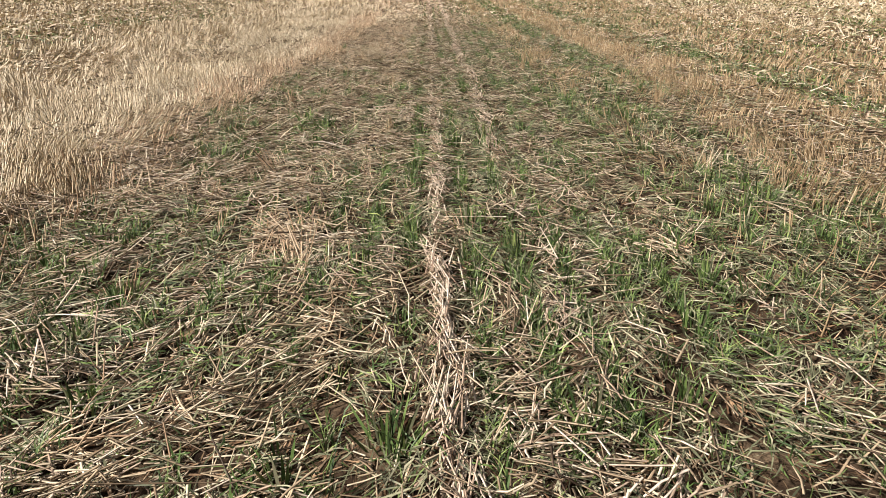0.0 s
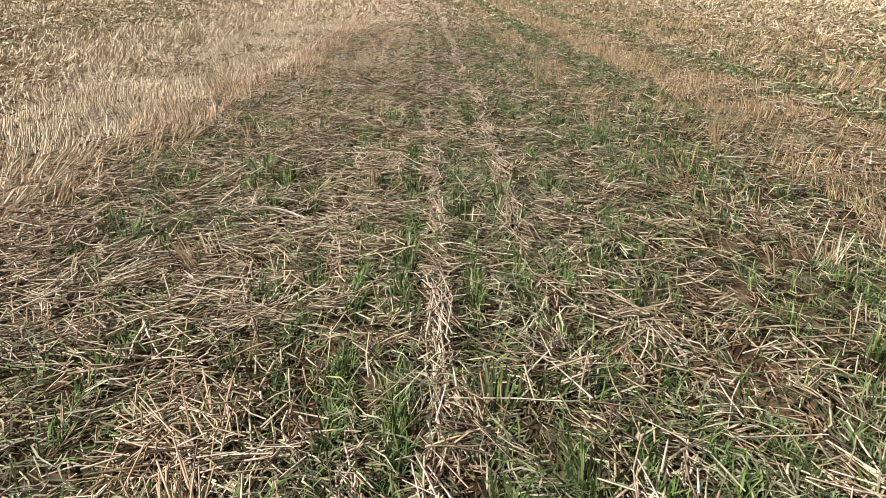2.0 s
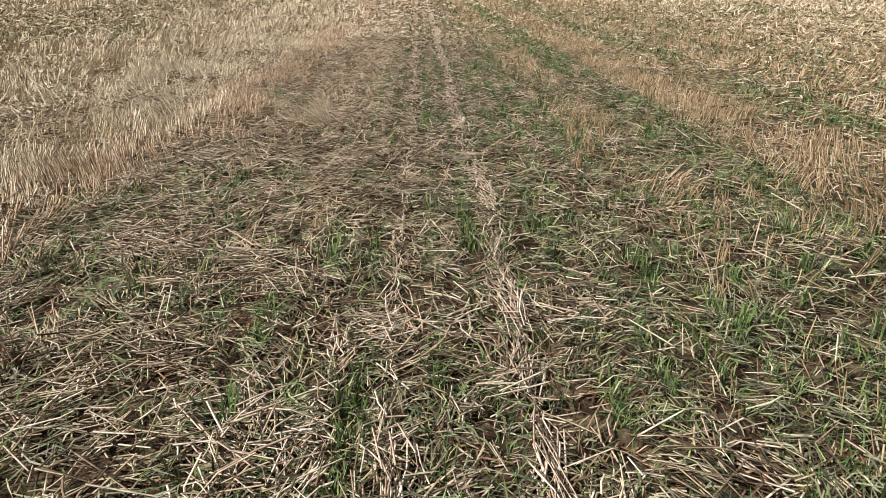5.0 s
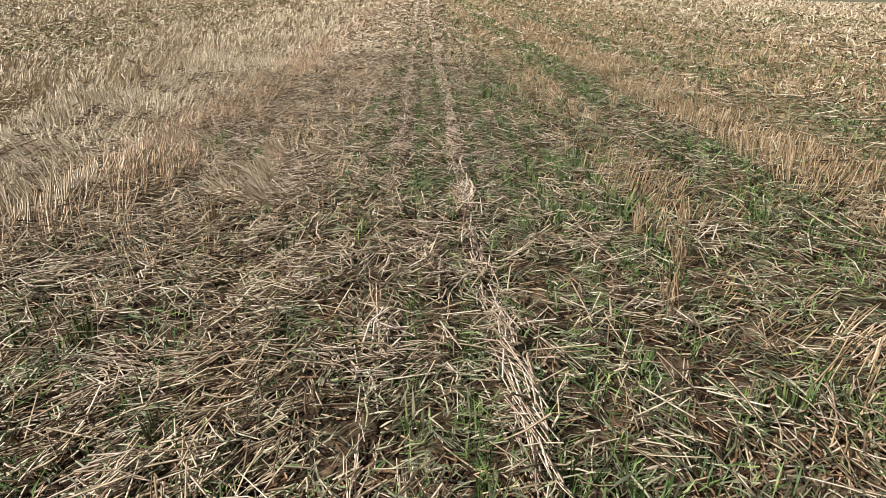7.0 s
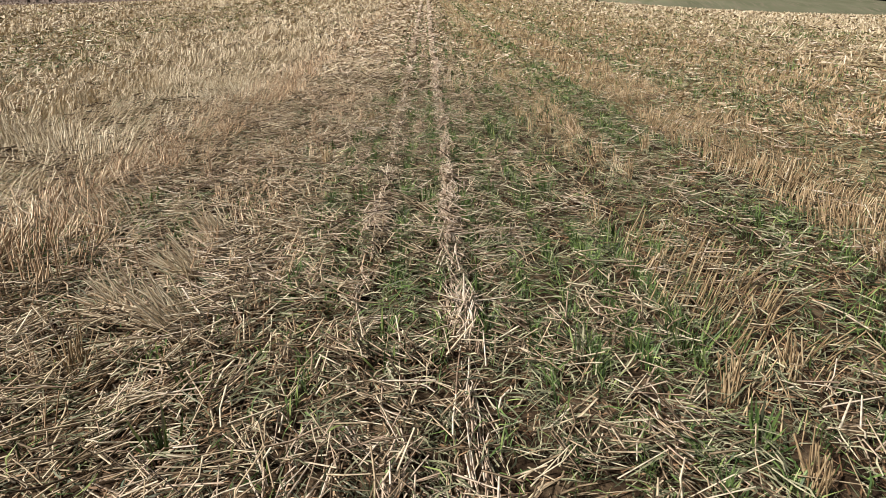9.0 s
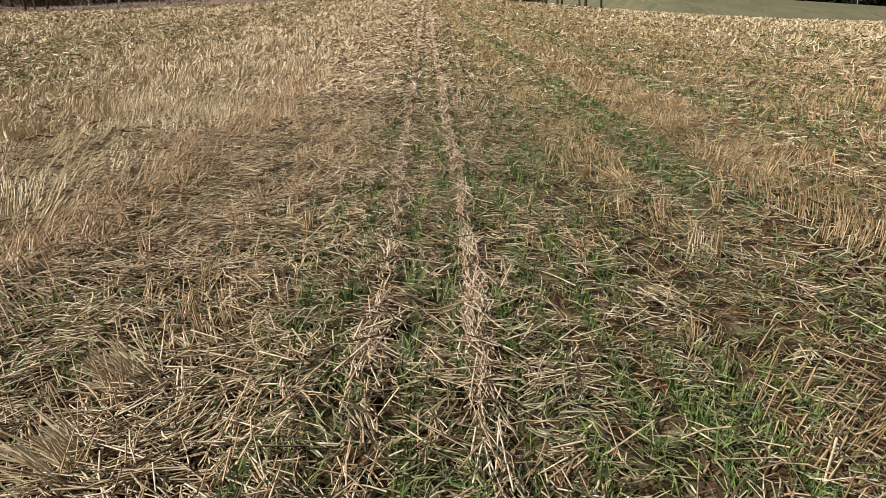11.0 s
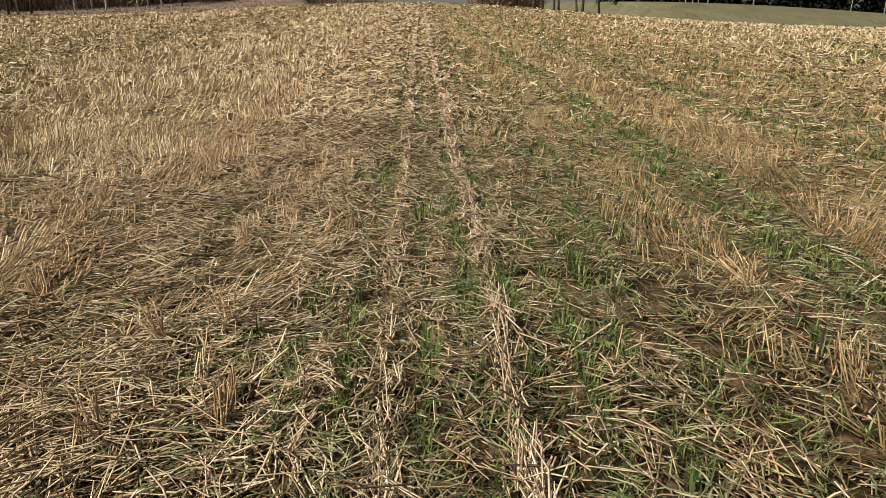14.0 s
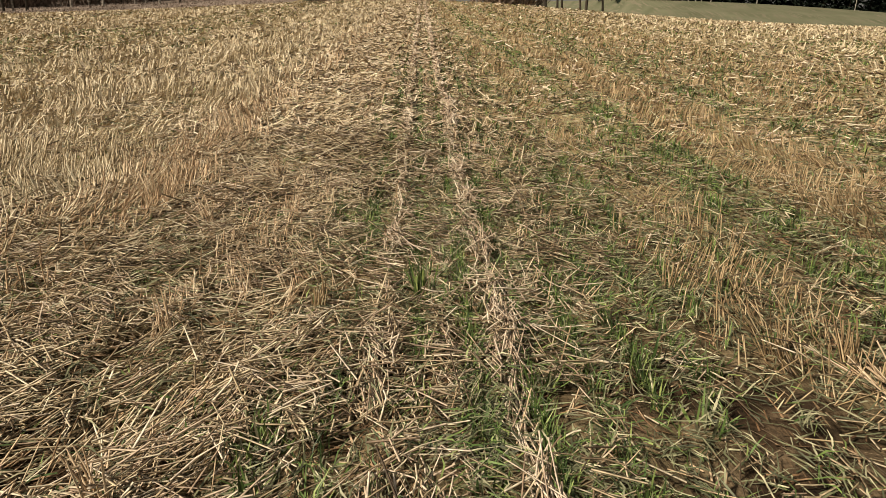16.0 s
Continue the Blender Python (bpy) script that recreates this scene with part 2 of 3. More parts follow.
def amber_share(x, y):
    r1 = between(x, 1.08, 1.50) * np.interp(y, [0, 5, 7, 12, 30], [0.12, 0.2, 0.28, 0.55, 0.85])
    r2 = between(x, 2.08, 2.95) * np.interp(y, [0, 2.5, 5, 9, 60], [0.3, 0.4, 0.55, 0.85, 0.95])
    r0 = between(x, 1.65, 2.1) * np.interp(y, [0, 3, 6, 7], [0.5, 0.6, 0.35, 0.0])
    r3 = between(x, 3.5, 6.4, 0.3) * 0.7
    patch = soft(blotch(x, y, 0.34, 0.7, 42), 0.38, 0.60)
    return np.clip((r0 + r1 + r2 + r3) * (0.1 + 1.0 * patch), 0, 1)


def bare_share(x, y):
    """Where the earth shows."""
    spots = soft(blotch(x, y, 0.26, 0.30, 51), 0.51, 0.64)
    return spots * (0.4 + 0.35 * between(x, 0.35, 2.3, 0.3))


def green_share(x, y):
    a = between(x, -0.25, 0.55) * np.interp(y, [0, 3, 4.5, 7, 9, 16, 30], [1.0, 0.9, 0.55, 0.5, 0.9, 0.7, 0.4])
    b = between(x, 0.55, 1.10) * np.interp(y, [0, 4, 6, 9, 16, 30], [0.9, 0.7, 0.6, 0.85, 0.6, 0.4])
    c = between(x, 1.10, 1.60) * np.interp(y, [0, 4, 8, 30], [0.8, 0.55, 0.4, 0.2])
    furrows = between(x, 1.60, 2.06) * np.interp(y, [0, 5, 8, 60], [0.5, 0.6, 0.8, 0.65]) + between(x, 2.98, 3.65, 0.15) * 0.65
    d = between(x, 2.06, 2.98) * 0.15 + between(x, 3.65, 6.4) * 0.42
    f = between(x, left_edge(y), -0.25) * np.interp(y, [0, 6, 9, 14], [0.75, 0.45, 0.25, 0.12])
    g = np.clip(in_left(x, y) + in_right(x, y), 0, 1) * (0.06 + 0.30 * olive(x, y) + 0.55 * moss_spots(x, y))
    patch = soft(blotch(x, y, 0.5, 0.9, 61), 0.25, 0.6)
    return np.clip((a + b + c + d + furrows + f + g) * (0.35 + 0.8 * patch), 0, 1)


# ---- how fine the growth is built: by how near the camera comes with it in view ----
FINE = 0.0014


# nearest distance at which the camera's view angle takes in a spot
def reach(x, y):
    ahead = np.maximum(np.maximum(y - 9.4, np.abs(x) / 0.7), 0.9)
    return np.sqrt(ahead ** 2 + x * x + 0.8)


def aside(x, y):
    """The field outside the camera's view, beside and behind its walk, which gets coarser growth."""
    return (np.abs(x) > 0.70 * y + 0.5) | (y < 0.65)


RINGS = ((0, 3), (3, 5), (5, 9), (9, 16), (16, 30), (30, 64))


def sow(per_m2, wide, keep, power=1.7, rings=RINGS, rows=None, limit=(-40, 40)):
    """Spots for stalks or leaves: x, y, the width of each and the ring it lies in; fewer and wider ones farther from
    the camera and outside its view.
    """
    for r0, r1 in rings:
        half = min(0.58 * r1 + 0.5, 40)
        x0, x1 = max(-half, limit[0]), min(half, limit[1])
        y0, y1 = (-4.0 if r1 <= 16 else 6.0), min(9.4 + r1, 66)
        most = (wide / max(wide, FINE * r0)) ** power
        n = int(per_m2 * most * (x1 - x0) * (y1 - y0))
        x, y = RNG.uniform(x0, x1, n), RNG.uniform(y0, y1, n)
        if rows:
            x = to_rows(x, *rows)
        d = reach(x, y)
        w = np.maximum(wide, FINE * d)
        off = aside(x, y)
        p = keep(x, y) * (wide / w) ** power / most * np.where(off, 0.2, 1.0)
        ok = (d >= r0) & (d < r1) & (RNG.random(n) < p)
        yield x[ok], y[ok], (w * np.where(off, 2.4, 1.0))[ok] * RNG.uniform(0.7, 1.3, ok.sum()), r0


# ---- building many stalks at once ----
def mesh_of(name, verts, faces, mat):
    """verts (N, 3), faces: arrays of equal-sided polygons."""
    me = bpy.data.meshes.new(name)
    me.vertices.add(len(verts))
    me.vertices.foreach_set("co", np.ascontiguousarray(verts, np.float32).ravel())
    loops = np.concatenate([f.ravel() for f in faces]).astype(np.int32)
    totals = np.concatenate([np.full(len(f), f.shape[1], np.int32) for f in faces])
    starts = np.concatenate([[0], np.cumsum(totals)[:-1]]).astype(np.int32)
    me.loops.add(len(loops))
    me.loops.foreach_set("vertex_index", loops)
    me.polygons.add(len(totals))
    me.polygons.foreach_set("loop_start", starts)
    me.polygons.foreach_set("loop_total", totals)
    me.update(calc_edges=True)
    me.validate()
    me.materials.append(mat)
    return me


def unit(v):
    return v / np.maximum(np.linalg.norm(v, axis=-1, keepdims=True), 1e-9)


def stalk_arrays(base, way, length, radius, bend=None, taper=0.8):
    """Three-sided hollow stems, straight or with one soft bend in them."""
    n = len(base)
    way = unit(way)
    side = unit(np.cross(way, np.where(np.abs(way[:, 2:3]) > 0.9, [[1.0, 0, 0]], [[0, 0, 1.0]])))
    over = np.cross(side, way)
    tip = base + way * length[:, None]
    stations = [(base, radius), (tip, radius * taper)]
    if bend is not None:
        kink = bend * (length * 0.10)[:, None]
        stations = [(base, radius), (base + way * (length * 0.5)[:, None] + kink, radius * 0.95), (tip - kink, radius * taper)]
    rings = []
    for centre, r in stations:
        for k in range(3):
            a = 2 * np.pi * k / 3 + 0.5
            rings.append(centre + (np.cos(a) * side + np.sin(a) * over) * r[:, None])
    verts = np.stack(rings, 1).reshape(-1, 3)
    first = np.arange(n)[:, None] * len(rings)
    quads = [first + np.array([[3 * s + k, 3 * s + (k + 1) % 3, 3 * s + 3 + (k + 1) % 3, 3 * s + 3 + k]]) for s in range(len(stations) - 1) for k in range(3)]
    return verts, [np.concatenate(quads)]


def strip_arrays(base, way, length, width, flat=False):
    """Split stems and leaves as flat strips, a little narrower at the cut; flat ones lie with their face up."""
    n = len(base)
    way = unit(way)
    a = RNG.uniform(0, 2 * np.pi, n)
    face = np.stack([0.5 * np.cos(a), 0.5 * np.sin(a), np.ones(n)], 1) if flat else np.stack([np.cos(a), np.sin(a), 0.4 + 0 * a], 1)
    side = unit(np.cross(way, face))
    w, tip = (width / 2)[:, None], base + way * length[:, None]
    verts = np.stack([base - side * w, base + side * w, tip + side * w * 0.7, tip - side * w * 0.7], 1).reshape(-1, 3)
    return verts, [np.arange(n)[:, None] * 4 + np.array([[0, 1, 2, 3]])]


def blade_arrays(base, way, length, width, droop):
    """Grass leaves: narrow strips that arch over and end in a point."""
    n = len(base)
    way = unit(way)
    flat = way * [1, 1, 0] + 1e-4
    side = unit(np.cross(flat, [[0, 0, 1.0]]))
    p1 = base + way * (length * 0.5)[:, None]
    p2 = base + way * (length * 0.95)[:, None] + (unit(flat) * droop[:, None] - [[0, 0, 1.0]] * droop[:, None] * 0.8) * length[:, None]
    w = (width / 2)[:, None]
    verts = np.stack([base - side * w * 0.6, base + side * w * 0.6, p1 - side * w, p1 + side * w, p2], 1).reshape(-1, 3)
    first = np.arange(n)[:, None] * 5
    return verts, [first + np.array([[0, 1, 3, 2]]), first + np.array([[2, 3, 4]])]


def to_new_rows(x):
    """The nearest row of the new seed, which misses the two straw lines."""
    left = -0.07 + np.minimum(np.round((x + 0.07) / 0.153), 0) * 0.153
    right = 0.155 + np.maximum(np.round((x - 0.155) / 0.153), 0) * 0.153
    return np.where(x < 0.0425, left, right)


def ribbon_arrays(base, way, length, width, bow):
    """Limp leaves that lie: narrow strips bowed to one side, ending in a point."""
    n = len(base)
    way, a = unit(way), RNG.uniform(0, 2 * np.pi, n)
    side = unit(np.cross(way, np.stack([0.7 * np.cos(a), 0.7 * np.sin(a), np.ones(n)], 1)))
    across = unit(np.cross(way, [[0, 0, 1.0]]))
    w = (width / 2)[:, None]
    mid = base + way * (length * 0.5)[:, None] + across * (bow * length)[:, None]
    tip = base + way * length[:, None] - [[0, 0, 1.0]] * (length * 0.12)[:, None]
    verts = np.stack([base - side * w * 0.7, base + side * w * 0.7, mid - side * w, mid + side * w, tip], 1).reshape(-1, 3)
    first = np.arange(n)[:, None] * 5
    return verts, [first + np.array([[0, 1, 3, 2]]), first + np.array([[2, 3, 4]])]


def to_rows(x, spread, phase=ROW0):
    return np.round((x - phase) / ROW) * ROW + phase + RNG.normal(0, spread, len(x))


def stuff(name, arrays, mat, label, category):
    return tagged(new(name, mesh_of(name, *arrays, mat)), label, category, kind="stuff")


def joined(parts):
    verts, faces, at = [], {}, 0
    for v, fs in parts:
        for f in fs:
            faces.setdefault(f.shape[1], []).append(f + at)
        verts.append(v)
        at += len(v)
    return np.concatenate(verts), [np.concatenate(f) for f in faces.values()]


# ---- ground ----
def graded(fine0, fine1, step, far0, far1, grow):
    mid = list(np.arange(fine0, fine1 + step / 2, step))
    s, v = step, mid[-1]
    while v < far1:
        s *= grow
        v += s
        mid.append(v)
    s, v, low = step, mid[0], []
    while v > far0:
        s *= grow
        v -= s
        low.append(v)
    return np.array(low[::-1] + mid)


def ground():
    xs = graded(-2.0, 2.2, 0.055, -700, 700, 1.14)
    ys = graded(0.5, 12.5, 0.055, -60, 1500, 1.11)
    gx, gy = np.meshgrid(xs, ys)
    gz = ground_z(gx, gy)
    nx, ny = len(xs), len(ys)
    i = (np.arange(ny - 1)[:, None] * nx + np.arange(nx - 1)[None]).ravel()
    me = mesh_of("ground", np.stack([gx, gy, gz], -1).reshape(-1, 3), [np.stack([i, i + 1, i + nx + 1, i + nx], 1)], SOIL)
    me.materials.append(FOREST_FLOOR)
    me.materials.append(MEADOW)
    cx, cy = gx.ravel()[i], gy.ravel()[i]
    kind = np.where(cy > 80, 2, 0)
    kind = np.where((cx < -14) & (cy > 66), 1, kind)
    me.polygons.foreach_set("material_index", kind.astype(np.int32))
    me.polygons.foreach_set("use_smooth", np.ones(len(i), bool))
    me.update()
    tagged(new("ground", me), "brown clay soil of a harvested grain field with chopped straw", "ground", kind="structure")


ground()


# ---- straw that lies about ----
def swirled(x, y, n):
    return lattice(x / 0.17, y / 0.26, 71) * 3 * np.pi + RNG.normal(0, 0.5, n)


def combed(x, y, n):
    """Across the lane where the swath lay, any way elsewhere."""
    across = 0.15 + 2.6 * (lattice(x / 0.30, y / 0.28, 73) - 0.5) + RNG.normal(0, 0.55, n)
    return np.where(RNG.random(n) < 0.7 * between(x, -1.8, -0.25, 0.2), across, swirled(x, y, n))


def along(x, y, n):
    return np.pi / 2 + RNG.normal(0, 0.24, n) + 0.5 * (lattice(x / 0.1, y / 0.3, 85) - 0.5)


def lying(per_m2, wide, lengths, keep, aim=combed, lift=0.04, slope=0.12, rings=RINGS, power=1.7, limit=(-40, 40), split=5):
    made = []
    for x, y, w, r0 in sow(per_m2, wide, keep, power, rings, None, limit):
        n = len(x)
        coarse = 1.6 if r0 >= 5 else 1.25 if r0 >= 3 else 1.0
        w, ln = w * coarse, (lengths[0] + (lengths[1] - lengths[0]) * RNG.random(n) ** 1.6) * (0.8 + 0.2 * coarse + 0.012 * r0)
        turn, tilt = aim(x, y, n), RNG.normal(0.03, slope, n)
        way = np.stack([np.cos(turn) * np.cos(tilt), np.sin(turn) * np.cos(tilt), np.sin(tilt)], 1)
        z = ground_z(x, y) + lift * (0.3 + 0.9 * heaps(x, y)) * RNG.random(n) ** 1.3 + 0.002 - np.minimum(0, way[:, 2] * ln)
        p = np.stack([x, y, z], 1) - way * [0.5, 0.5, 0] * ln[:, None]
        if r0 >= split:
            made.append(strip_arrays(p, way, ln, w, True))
            continue
        half = RNG.random(n) < (0.45 if r0 < 3 else 0.0)
        bend = RNG.normal(0, 0.5, (n, 3)) * [1, 1, 0.3]
        made.append(stalk_arrays(p[~half], way[~half], ln[~half], w[~half] / 2))
        if half.any():
            made.append(stalk_arrays(p[half], way[half], ln[half], w[half] / 2, bend[half]))
    return joined(made)


def green_row(x):
    return np.exp(-((x - to_new_rows(x)) / 0.03) ** 2)


def heaps(x, y):
    """Small heaps of straw, a hand or two across, with gaps between them."""
    return soft(blotch(x, y, 0.15, 0.19, 77), 0.36, 0.60)


def litter_keep(x, y):
    thick = 0.42 - 0.20 * soft(x, 0.6, 1.1) + 0.60 * between(x, -1.8, -0.1, 0.25) + 0.34 * between(x, -0.1, 1.0) + 0.12 * in_left(x, y)
    clumps = 0.16 + 0.94 * heaps(x, y)
    far = np.interp(y, [0, 10, 15, 30], [1, 1, 1.25, 1.5])
    furrows = 1 - 0.5 * between(x, 1.6, 3.7, 0.2) * soft(y, 5, 9)
    return np.clip(thick * clumps * far, 0, 1) * furrows * (1 - 0.78 * bare_share(x, y)) * (1 - 0.8 * green_row(x) * green_share(x, y))


def rust_keep(x, y):
    return (0.35 + 0.65 * soft(blotch(x, y, 0.3, 0.35, 79), 0.40, 0.6)) * (1 - 0.75 * bare_share(x, y)) * (1 - 0.5 * in_left(x, y))


def line_keep(x, y):
    one = np.exp(-((x - 0.04 - 0.015 * np.sin(y * 2.1)) / 0.03) ** 2) * np.interp(y, [0, 3.2, 4.3, 5.2, 7.4, 8.6, 14, 30], [0.7, 0.6, 0.45, 0.1, 0.08, 0.3, 0.3, 0.4])
    two = np.exp(-((x - 0.395 - 0.02 * np.sin(y * 1.3)) / 0.034) ** 2) * np.interp(y, [0, 3.4, 4.2, 5.6, 6.6, 7.4, 30], [0.0, 0.1, 0.6, 0.3, 0.35, 0.75, 0.75])
    return np.clip(one + two, 0, 1) * (0.3 + 0.7 * soft(lattice(x * 0, y / 0.33, 83), 0.2, 0.7))


stuff("lying_straw", joined([lying(2000, 0.0052, (0.03, 0.15), litter_keep, lift=0.075, slope=0.2, power=1.6), lying(110, 0.0046, (0.10, 0.24), litter_keep, lift=0.07, slope=0.22, rings=RINGS[:2])]), GREY, "weathered chopped straw lying loose over the field soil", "straw")
def bleached_keep(x, y):
    mat = between(x, -1.9, -0.5, 0.15) * np.interp(y, [0, 2.4, 4], [0.8, 0.6, 0.0]) + between(x, -1.7, -0.1, 0.2) * np.interp(y, [6, 10], [0.0, 0.3])
    patches = soft(blotch(x, y, 0.22, 0.28, 78), 0.50, 0.66) * (0.25 + 0.75 * between(x, -1.8, 0.7, 0.3))
    return np.clip(patches + mat * (0.3 + 0.7 * heaps(x, y)), 0, 1) * (1 - 0.8 * bare_share(x, y)) * (1 - 0.7 * green_row(x) * green_share(x, y))


stuff("bleached_straw", lying(1150, 0.0053, (0.05, 0.17), bleached_keep, lift=0.065, slope=0.16, power=1.55), WHITE,
      "bleached pinkish straw lying in small heaps", "straw")
def swath_keep(x, y):
    e = left_edge(y)
    return between(x, e - 0.1, -0.15, 0.15) * np.interp(y, [0, 6, 9, 12, 60], [0.12, 0.15, 0.3, 0.8, 1.0]) * (0.3 + 0.7 * soft(blotch(x, y, 0.28, 0.3, 74), 0.35, 0.6))


stuff("swath_straw", lying(1300, 0.0053, (0.05, 0.17), swath_keep, lift=0.07, slope=0.2, power=1.6), PALE, "pale tan straw of the swath lying across the lane", "straw")
stuff("rusty_straw", lying(1500, 0.0044, (0.03, 0.11), rust_keep, lift=0.018, slope=0.05, rings=RINGS[:4], split=0), RUST, "reddish-brown damp straw in patches on the soil", "straw")
stuff("straw_line", lying(6500, 0.0052, (0.07, 0.22), line_keep, along, 0.085, 0.09, power=0.6, limit=(-0.1, 0.55)), WHITE,
      "bleached straw lying in thin lines along the drill rows", "straw")


# ---- stubble that stands ----
def standing(per_m2, wide, lengths, keep, lean, spread, rings=RINGS, power=1.7, limit=(-40, 40)):
    made = []
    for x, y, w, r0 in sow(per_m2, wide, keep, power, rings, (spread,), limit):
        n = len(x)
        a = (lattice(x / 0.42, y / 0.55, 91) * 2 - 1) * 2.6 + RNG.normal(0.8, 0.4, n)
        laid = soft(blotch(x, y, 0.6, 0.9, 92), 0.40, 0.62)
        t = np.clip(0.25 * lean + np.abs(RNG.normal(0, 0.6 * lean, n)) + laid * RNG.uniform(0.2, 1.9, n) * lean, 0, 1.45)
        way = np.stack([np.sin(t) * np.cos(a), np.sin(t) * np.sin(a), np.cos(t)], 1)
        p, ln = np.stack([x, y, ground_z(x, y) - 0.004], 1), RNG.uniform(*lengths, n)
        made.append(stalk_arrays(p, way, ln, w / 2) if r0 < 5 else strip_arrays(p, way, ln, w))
    return joined(made)


stuff("pale_stubble", standing(1700, 0.0068, (0.09, 0.205), pale_share, 0.80, 0.04), PALE, "pale leaning grain stubble standing in close drill rows", "stubble")
stuff("weathered_stubble", standing(1000, 0.0046, (0.04, 0.12), worn_share, 1.0, 0.06), WORN, "weathered brown and straw-coloured stubble of the outer field", "stubble")
stuff("tan_stubble", joined([standing(1300, 0.0060, (0.10, 0.19), fringe_share, 0.55, 0.045, RINGS[:5], limit=(-2.4, -0.8)),
                             standing(800, 0.0044, (0.05, 0.14), tan_share, 0.72, 0.034, limit=(-2.2, 1.4))]),
      TAN, "orange-brown upright grain stubble in broken drill rows", "stubble")
stuff("amber_stubble", standing(1300, 0.0052, (0.05, 0.14), amber_share, 0.42, 0.036, limit=(0.8, 6.6)), AMBER,
      "amber upright stubble in bands beside the green furrows", "stubble")


def wood_litter(n):
    x, y = RNG.uniform(-64, -14, n), RNG.uniform(64.5, 84, n)
    a, t = RNG.uniform(0, 2 * np.pi, n), RNG.uniform(0.5, 1.5, n)
    way = np.stack([np.sin(t) * np.cos(a), np.sin(t) * np.sin(a), np.cos(t)], 1)
    return strip_arrays(np.stack([x, y, ground_z(x, y)], 1), way, RNG.uniform(0.06, 0.25, n), RNG.uniform(0.03, 0.08, n))


stuff("woodland_litter", wood_litter(9000), TWIG, "brown fallen twigs and dead growth along the wood's edge", "litter")


# ---- green regrowth ----
def grass(per_m2, wide, lengths, keep, spread, lean, rings=RINGS, power=1.8):
    made = []
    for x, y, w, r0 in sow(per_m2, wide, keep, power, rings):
        n = len(x)
        x = to_new_rows(x) + RNG.normal(0, spread, n)
        a, t = RNG.uniform(0, 2 * np.pi, n), np.abs(RNG.normal(0, lean, n)).clip(0, 1.5)
        way = np.stack([np.sin(t) * np.cos(a), np.sin(t) * np.sin(a), np.cos(t)], 1)
        made.append(blade_arrays(np.stack([x, y, ground_z(x, y) + 0.004], 1), way, RNG.uniform(*lengths, n), w, RNG.uniform(0.0, 0.35, n)))
    return joined(made)


def matted(per_m2, wide, lengths, keep, lift, rings=RINGS, power=1.8):
    """Leaves laid flat by rain, each bowed in its own way."""
    made = []
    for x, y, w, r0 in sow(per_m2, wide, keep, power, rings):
        n = len(x)
        turn, tilt = swirled(x * 1.3, y * 0.8, n), RNG.normal(0.12, 0.22, n)
        way = np.stack([np.cos(turn) * np.cos(tilt), np.sin(turn) * np.cos(tilt), np.sin(tilt)], 1)
        z = ground_z(x, y) + 0.004 + lift * RNG.random(n) ** 1.3
        made.append(ribbon_arrays(np.stack([x, y, z], 1), way, RNG.uniform(*lengths, n), w, RNG.normal(0, 0.14, n)))
    return joined(made)


def row_green(x, y):
    """Tufts one after another along the new rows."""
    return green_share(x, y) ** 1.3 * (0.06 + 0.94 * soft(lattice(x / ROW + 40, y / 0.18, 68), 0.38, 0.68))


def loose_green(x, y):
    return green_share(x, y) * (0.25 + 0.75 * soft(blotch(x, y, 0.12, 0.16, 69), 0.38, 0.62))


def mixed_green(x, y):
    inner = 1 - np.clip(in_left(x, y) + in_right(x, y), 0, 1)
    return np.clip(green_share(x, y) * 0.55 + np.interp(y, [0, 6, 11], [0.14, 0.18, 0.32]) + np.interp(y, [0, 6, 11], [0.32, 0.28, 0.14]) * inner, 0, 1) * (1 - 0.45 * bare_share(x, y)) * (1 - 0.2 * between(x, left_edge(y), -0.2, 0.2))


stuff("green_grass", grass(4800, 0.0039, (0.035, 0.11), row_green, 0.015, 0.58), GREEN, "green young grass and volunteer grain between the straw", "grass")
stuff("green_mat", matted(1500, 0.0039, (0.035, 0.10), loose_green, 0.05), GREEN, "dark green grass leaves laid flat among the straw", "grass")
stuff("faded_grass", matted(3000, 0.0039, (0.04, 0.12), mixed_green, 0.05, power=2.0), DULL, "flattened grey-green grass leaves mixed into the straw", "grass")

# ---- single plants and bundles that stand out ----
def part(name, me, parent, m, label=""):
    ob = new(name, me)
    ob.parent = parent
    ob.matrix_basis = m
    return tagged(ob, label)


def one_stalk(k):
    """A cut stem, one metre long before it is scaled: six sides, a swollen joint, a ragged hollow top."""
    r = random.Random(k)
    sides, verts = 5, []
    lean = (r.uniform(-0.05, 0.05), r.uniform(-0.05, 0.05))
    for z, w in ((0, 1.0), (0.45, 0.92), (0.5, 1.25), (0.55, 0.9), (1.0, 0.85)):
        for i in range(sides):
            a = 2 * math.pi * i / sides
            top = r.uniform(-0.05, 0.03) if z == 1.0 else 0
            verts.append((w * math.cos(a) + lean[0] * math.sin(z * 3) * 40, w * math.sin(a) + lean[1] * math.sin(z * 3) * 40, z + top))
    faces = [[s * sides + i, s * sides + (i + 1) % sides, (s + 1) * sides + (i + 1) % sides, (s + 1) * sides + i] for s in range(4) for i in range(sides)]
    return np.array(verts), [np.array(faces)]


